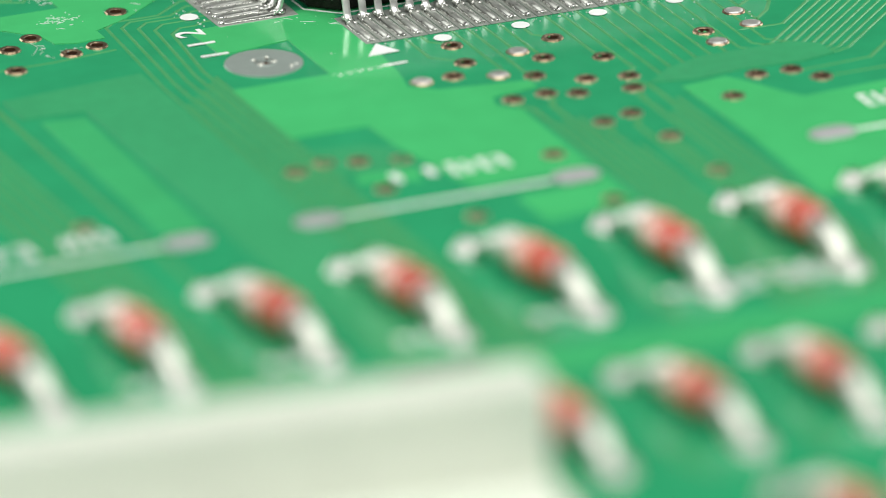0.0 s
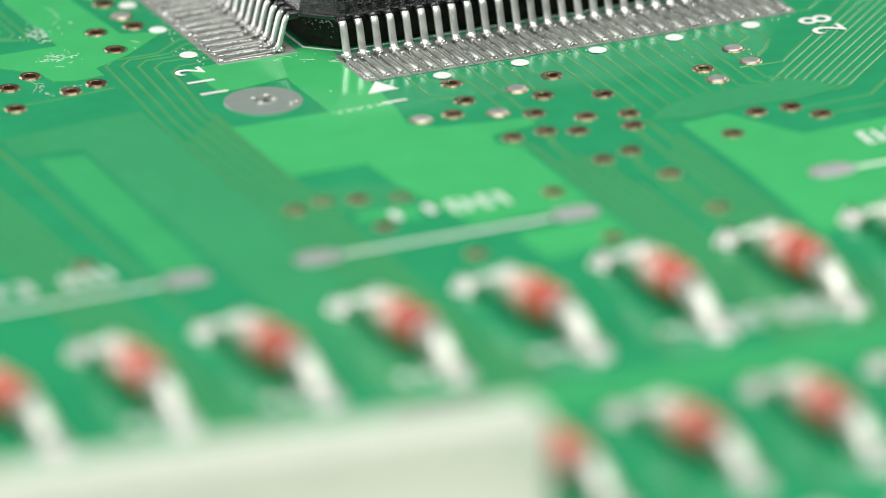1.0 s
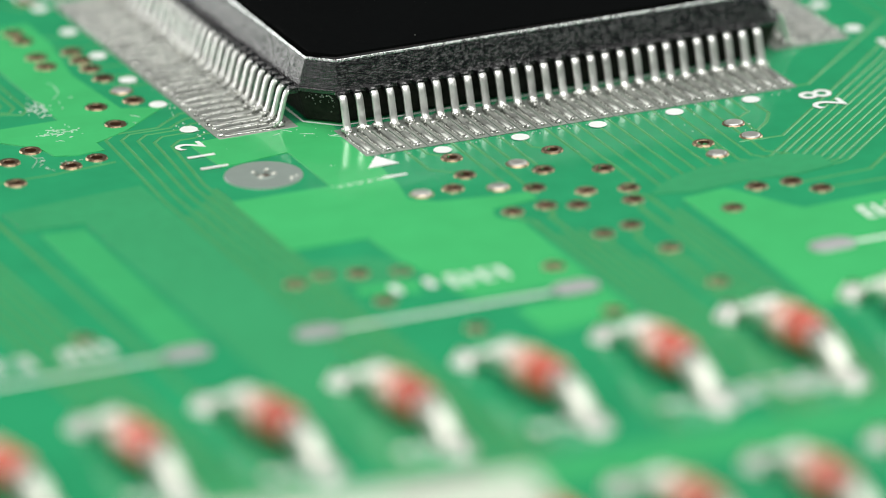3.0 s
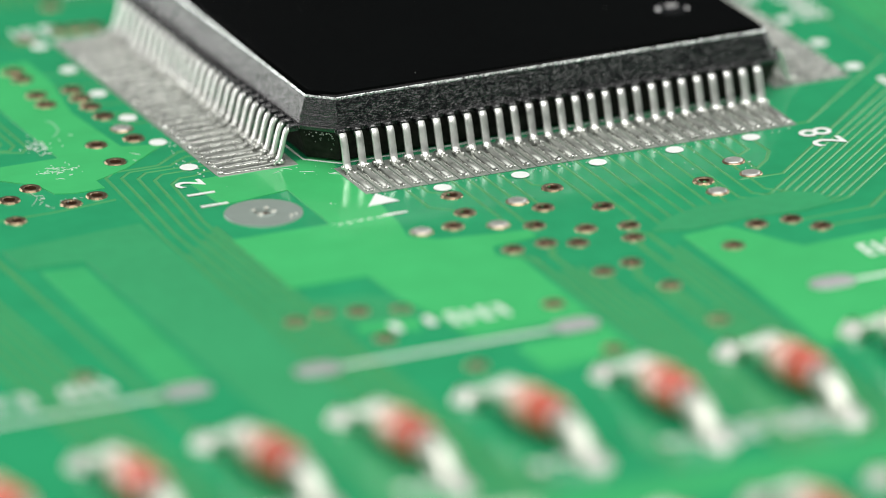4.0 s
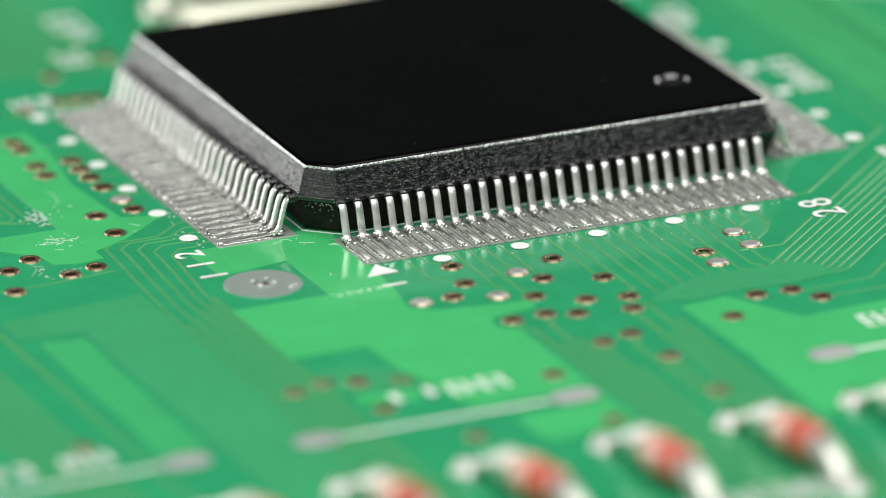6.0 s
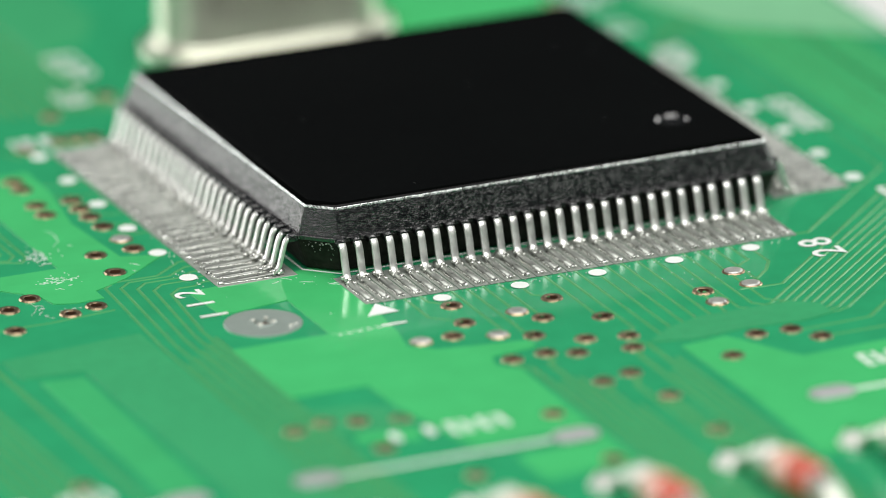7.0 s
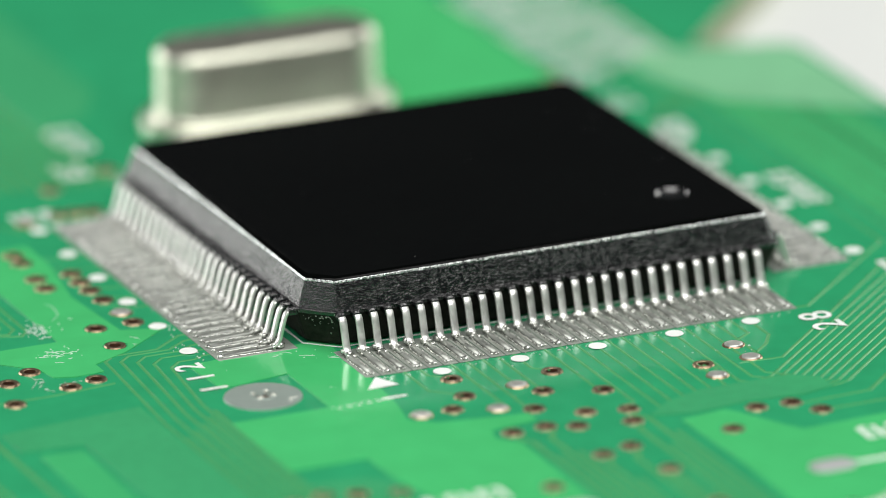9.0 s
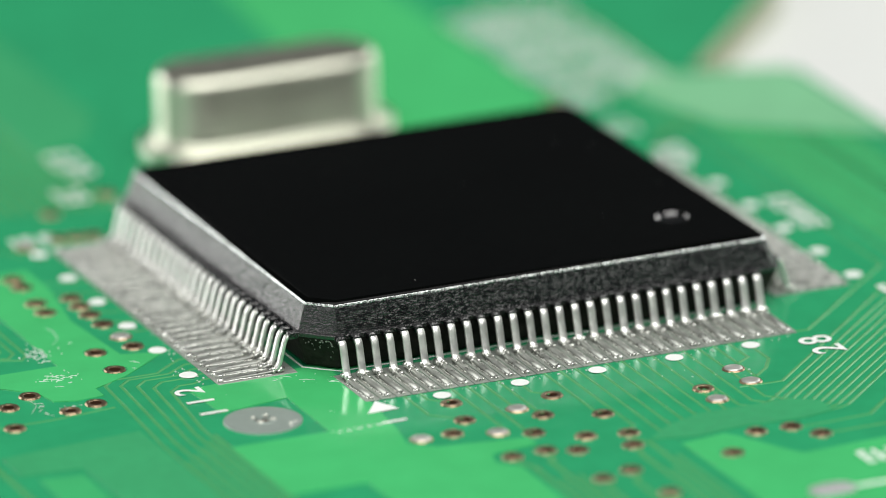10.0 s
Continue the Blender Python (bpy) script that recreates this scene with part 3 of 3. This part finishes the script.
def lump(bm, x, y, z, r, rnd):
    """A small uneven bead."""
    made = bmesh.ops.create_icosphere(bm, subdivisions=1, radius=1.0)["verts"]
    sx, sy, sz = r * rnd.uniform(0.8, 1.25), r * rnd.uniform(0.8, 1.4), r * rnd.uniform(0.75, 1.15)
    for v in made:
        k = rnd.uniform(0.85, 1.15)
        v.co = Vector((x + v.co.x * sx * k, y + v.co.y * sy * k, z + v.co.z * sz * k))


def solder_ridge(seed=0):
    """Solder at the foot of a lead: a lumpy heel, two thin fillets along the foot and a bead at its toe."""
    bm = bmesh.new()
    r = random.Random(seed)
    lump(bm, r.uniform(-0.04, 0.04), -10.72, 0.17, 0.20, r)
    for side in (-1, 1):
        lump(bm, side * r.uniform(0.10, 0.16), r.uniform(-10.95, -10.75), r.uniform(0.16, 0.26), r.uniform(0.07, 0.11), r)
        lump(bm, side * r.uniform(0.08, 0.16), r.uniform(-11.35, -11.05), r.uniform(0.12, 0.2), r.uniform(0.06, 0.10), r)
    lump(bm, r.uniform(-0.05, 0.05), r.uniform(-11.15, -10.98), 0.24, r.uniform(0.07, 0.11), r)
    for side in (-1, 1):
        ys = [-11.0 - 2.2 * i / 9 for i in range(10)]
        path = [(side * (0.185 + r.uniform(-0.02, 0.02) - 0.05 * i / 9), y, 0.065 + r.uniform(-0.012, 0.015)) for i, y in enumerate(ys)]
        tube(bm, path, [r.uniform(0.025, 0.05) for _ in ys], 6)
    lump(bm, r.uniform(-0.04, 0.04), -13.22, 0.08, r.uniform(0.10, 0.15), r)
    return bm


bm = solder_ridge()
joint = part("solder_joint", bm, DULL, board, "", True)
joint_shapes = [joint.data]
for seed in range(1, 6):
    me = joint.data.copy()
    bm = solder_ridge(seed)
    for f in bm.faces:
        f.smooth = True
    bmesh.ops.scale(bm, vec=(MM, MM, MM), verts=bm.verts[:])
    bm.to_mesh(me)
    bm.free()
    joint_shapes.append(me)
rnd = random.Random(4)
for side in range(4):
    for k in range(1, 29):
        m = Matrix.Rotation(side * math.pi / 2, 4, "Z") @ Matrix.Translation((pin(k) * MM, 0, 0))
        for piece in (pad, joint):
            o = piece if side == 0 and k == 1 else piece.copy()
            if o is not piece:
                scene.collection.objects.link(o)
            o.matrix_basis = m
            if piece is joint:
                o.scale = (1, 1, rnd.uniform(0.95, 1.12))
                o.data = rnd.choice(joint_shapes)

# ---- the black chip ----
chip = empty("integrated_circuit")
tagged(chip, "black square chip with bent tinned leads on four sides", "chip")


def chamfered(h, cut):
    return [(h - cut * 0.25, -h), (h, -h + cut * 0.25), (h, h - cut * 0.25), (h - cut * 0.25, h), (-h + cut * 0.25, h), (-h, h - cut * 0.25), (-h, -h + cut), (-h + cut, -h)]


bm = loft(bmesh.new(), [(chamfered(9.52, 0.98), 0.10), (chamfered(9.60, 1.0), 0.20), (chamfered(9.97, 1.15), 1.36), (chamfered(9.97, 1.15), 1.40)])
part("lower_body", bm, EPOXY_LOW, chip, "dull black underside half of the package")
bm = loft(bmesh.new(), [(chamfered(9.90, 1.12), 1.38), (chamfered(10.0, 1.15), 1.41), (chamfered(10.03, 1.16), 1.50), (chamfered(10.03, 1.16), 1.56), (chamfered(10.01, 1.155), 1.60), (chamfered(9.955, 1.14), 1.612),
                        (chamfered(9.632, 0.92), 2.60), (chamfered(9.625, 0.915), 2.625), (chamfered(9.3, 0.9), 2.55)])
body = part("body", bm, EPOXY, chip, "grainy black moulded plastic")
# the highlight along the rounded shoulder, painted as a bright line, and the smooth shoulder above it
rim_rng = random.Random(5)


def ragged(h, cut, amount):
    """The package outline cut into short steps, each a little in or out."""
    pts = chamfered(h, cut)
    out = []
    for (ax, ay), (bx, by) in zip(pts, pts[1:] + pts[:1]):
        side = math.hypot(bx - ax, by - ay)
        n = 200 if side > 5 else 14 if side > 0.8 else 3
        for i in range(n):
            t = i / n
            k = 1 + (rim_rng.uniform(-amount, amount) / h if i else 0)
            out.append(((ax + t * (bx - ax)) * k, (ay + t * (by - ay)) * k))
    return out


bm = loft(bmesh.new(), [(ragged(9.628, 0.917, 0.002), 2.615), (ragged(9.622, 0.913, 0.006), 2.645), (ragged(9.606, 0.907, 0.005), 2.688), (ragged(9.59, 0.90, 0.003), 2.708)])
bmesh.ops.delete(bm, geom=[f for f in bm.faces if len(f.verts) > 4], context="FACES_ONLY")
part("rim", bm, RIM_HIGHLIGHT, chip, "bright line painted for the highlight on the top edge")
bm = loft(bmesh.new(), [(chamfered(9.592, 0.902), 2.708), (chamfered(9.555, 0.885), 2.76), (chamfered(9.50, 0.86), 2.80), (chamfered(9.43, 0.83), 2.828), (chamfered(9.39, 0.82), 2.834)])
bmesh.ops.delete(bm, geom=[f for f in bm.faces if len(f.verts) > 4], context="FACES_ONLY")
part("shoulder", bm, EPOXY_TOP, chip, "smooth rounded black edge", True)
bm = sheet(chamfered(9.405, 0.82), 2.66, 2.838, [(7.15, -6.0, 0.66)])
part("top_face", bm, EPOXY_TOP, chip, "smooth dark top of the package")
bm = bmesh.new()
lathe(bm, [(0.70, 2.8385), (0.675, 2.842), (0.645, 2.838), (0.63, 2.80), (0.60, 2.755), (0.55, 2.715), (0.46, 2.69), (0.30, 2.68), (0.02, 2.678)], 48)
place(part("index_dimple", bm, EPOXY_DISH, chip, "", True), 7.15, -6.0)


def lead_mesh():
    """A gull-wing lead: out of the body, down, and a flat foot."""
    line = smooth_path([(0, -9.9, 1.47), (0, -10.46, 1.47), (0, -10.84, 0.11), (0, -13.1, 0.085)], 5, 0.22)
    bm = bmesh.new()
    rows = []
    for i, p in enumerate(line):
        d = (line[min(i + 1, len(line) - 1)] - line[max(i - 1, 0)]).normalized()
        up = Vector((0, -d.z, d.y)) * 0.07
        if up.z < 0:
            up = -up
        w = 0.15 if p.y > -11.0 else 0.125
        c = 0.045
        rows.append([bm.verts.new(p + q) for q in (Vector((-w + c, 0, 0)) - up, Vector((-w, 0, 0)) - up * 0.5, Vector((-w, 0, 0)) + up * 0.5, Vector((-w + c, 0, 0)) + up,
                                                   Vector((w - c, 0, 0)) + up, Vector((w, 0, 0)) + up * 0.5, Vector((w, 0, 0)) - up * 0.5, Vector((w - c, 0, 0)) - up)])
    for a, b in zip(rows, rows[1:]):
        for k in range(8):
            bm.faces.new((a[k], a[(k + 1) % 8], b[(k + 1) % 8], b[k]))
    bm.faces.new(rows[0])
    bm.faces.new(rows[-1])
    bmesh.ops.recalc_face_normals(bm, faces=bm.faces[:])
    return bm


lead = part("lead", lead_mesh(), TIN, chip, "", True)
# darker metal on the foot, beyond the heel
lead.data.materials.append(FOOT)
for f in lead.data.polygons:
    f.material_index = 1 if f.center.y < -11.05 * MM else 0
for side in range(4):
    for k in range(1, 29):
        o = lead if side == 0 and k == 1 else lead.copy()
        if o is not lead:
            scene.collection.objects.link(o)
        o.matrix_basis = Matrix.Rotation(side * math.pi / 2, 4, "Z") @ Matrix.Translation(((pin(k) + rnd.uniform(-0.012, 0.012)) * MM, 0, 0))

bm = bmesh.new()
for _ in range(9):
    x, y, r = flux.uniform(-9, 9), flux.uniform(-9, 6), flux.uniform(0.007, 0.015)
    pts = [(x + r * flux.uniform(0.6, 1.8) * math.cos(t), y + r * flux.uniform(0.6, 1.5) * math.sin(t)) for t in (0, 1.1, 2.2, 3.2, 4.2, 5.2)]
    loft(bm, [(pts, 2.83), ([(x + 0.5 * (p - x), y + 0.5 * (q - y)) for p, q in pts], 2.855)])
tagged(part("dust_specks", bm, SILK, chip, "fine pale dust specks"), kind="stuff")
bm = loft(bmesh.new(), [(rounded_rect(0.17, 0.20, 0.05, 3), 0.0), (rounded_rect(0.185, 0.22, 0.08, 3), 0.10), (rounded_rect(0.17, 0.19, 0.08, 3), 0.22), (rounded_rect(0.10, 0.13, 0.06, 3), 0.28)])
bmesh.ops.translate(bm, vec=(0, -10.20, 1.36), verts=bm.verts[:])
collar = part("lead_collar", bm, EPOXY, chip)
for side in range(4):
    for k in range(1, 29):
        o = collar if side == 0 and k == 1 else collar.copy()
        if o is not collar:
            scene.collection.objects.link(o)
        o.matrix_basis = Matrix.Rotation(side * math.pi / 2, 4, "Z") @ Matrix.Translation((pin(k) * MM, 0, 0))

# grey flux crumbs stuck under the near corner of the package
crumbs = random.Random(17)
bm = bmesh.new()
for _ in range(34):
    u, z = crumbs.uniform(0.12, 0.95), 1.36 - abs(crumbs.gauss(0, 0.32))
    h, cut = 9.60 + (z - 0.2) * 0.319, 1.0 + (z - 0.2) * 0.129
    px, py = -h + cut * u, -h + cut * (1 - u)
    lump(bm, px - 0.004, py - 0.004, max(0.2, z), crumbs.uniform(0.010, 0.045), crumbs)
tagged(part("flux_crumbs", bm, FOOT, chip, "grey flux crumbs"), kind="stuff")

# ---- the crystal can behind the chip ----
crystal = empty("crystal_oscillator", -0.30, 18.3, CU)
tagged(crystal, "flat rounded nickel-plated crystal can behind the chip", "crystal")
flange = rounded_rect(5.45, 2.35, 2.3, 10)
part("flange", loft(bmesh.new(), [([(a * 0.985, b * 0.97) for a, b in flange], 0.0), (flange, 0.12), (flange, 0.5), ([(a * 0.985, b * 0.97) for a, b in flange], 0.62)]), NICKEL, crystal, "", True)
can = lambda s: rounded_rect(4.78 - s, 1.85 - s, 1.8 - s, 10)
part("can", loft(bmesh.new(), [(can(-0.25), 0.6), (can(-0.08), 0.72), (can(0), 0.95), (can(0), 3.15), (can(0.06), 3.4), (can(0.2), 3.55), (can(0.42), 3.62)]), NICKEL, crystal, "", True)

# ---- glass diodes on bent wires ----
def diode(fx, fy, nx, ny, height=1.05):
    """A small glass diode whose two wires bend down into the board at the far and near foot."""
    dx, dy = nx - fx, ny - fy
    length = math.hypot(dx, dy)
    d = empty("diode", (fx + nx) / 2, (fy + ny) / 2, 0, math.atan2(dy, dx))
    h = length / 2
    def turned(profile, along):
        """A turned piece that lies along the wire."""
        bm = bmesh.new()
        lathe(bm, profile, 20)
        bmesh.ops.holes_fill(bm, edges=[e for e in bm.edges if e.is_boundary])
        bmesh.ops.rotate(bm, matrix=Matrix.Rotation(math.pi / 2, 3, "Y"), verts=bm.verts[:])
        bmesh.ops.translate(bm, vec=(along, 0, height), verts=bm.verts[:])
        return bm

    part("glass_body", turned([(0.30, -1.30), (0.55, -1.27), (0.70, -1.08), (0.75, -0.8), (0.75, 0.75), (0.70, 1.03), (0.52, 1.24), (0.32, 1.30)], 0.58), GLASS_RED, d, "orange-red glass", True)
    # pale colour round the glass stands in for its highlight
    part("shine_band", turned([(0.70, -0.44), (0.755, -0.42), (0.76, 0.42), (0.73, 0.45)], 0.06), GLASS_SHINE, d, "pale pinkish band painted for the shine on the glass", True)
    # bright bead added in place of the glint where the far wire bends
    part("knee_bead", turned([(0.20, -0.62), (0.44, -0.52), (0.60, -0.25), (0.62, 0.08), (0.50, 0.30), (0.30, 0.38)], -1.40), KNEE_GLINT, d, "bright bead added for the glint at the wire bend", True)
    for s in (-1, 1):
        knee = h - 1.6 if s < 0 else 2.35
        path = smooth_path([(s * (0.75 if s < 0 else 1.6), 0, height), (s * knee, 0, height - (0.0 if s < 0 else 0.05)), (s * h, 0, -0.4)], 6)
        part("wire", tube(bmesh.new(), path, [0.52 if s > 0 else 0.26] + [0.52 if s > 0 else 0.26] * (len(path) - 1), 12), WIRE, d, "", True)
        bm = bmesh.new()
        lathe(bm, [(0.62, 0.0), (0.56, 0.08), (0.46, 0.22), (0.36, 0.4), (0.28, 0.5)], 18, (s * h, 0))
        part("solder_cone", bm, SOLDER, d, "", True)
    tagged(d, "orange-red glass diode on bent tinned wires soldered to board", "diode", "glass diodes in rows")
    return d


seed_diode = diode(-19.2, -35.5, -18.05, -43.6)
turn0 = seed_diode.matrix_basis.copy()
def diode_at(dx, dy, turn=0.0):
    m = Matrix.Translation((dx * MM, dy * MM, 0)) @ turn0 @ Matrix.Rotation(radians(turn), 4, "Z")
    return copy_thing(seed_diode, m)


for k, turn in ((-3, 2), (-2, -3), (-1, 2), (1, 3), (2, -2), (3, 0), (4, 2)):
    diode_at(5.12 * k, 0.02 * k, turn)
for k, turn in ((0, 0), (1, 3), (2, -1), (3, 2)):
    diode_at(5.0 * k, -13.8, turn)
for k in (1, 2):
    diode_at(5.0 * k + 0.3, -26.0, 1)

# ---- cream connector housing in the foreground ----
conn = empty("connector", -33.5, -58.0, 0, radians(-6))
tagged(conn, "cream white plastic connector housing standing on the board", "connector")
bm = box(bmesh.new(), -12, 12, -1.1, 1.1, 0, 5.2, 0.3, 2)
part("housing_wall", bm, NYLON, conn)
bm = box(bmesh.new(), -12, 12, -6.5, -1.12, 0, 1.6, 0.2, 2)
part("housing_base", bm, NYLON, conn)
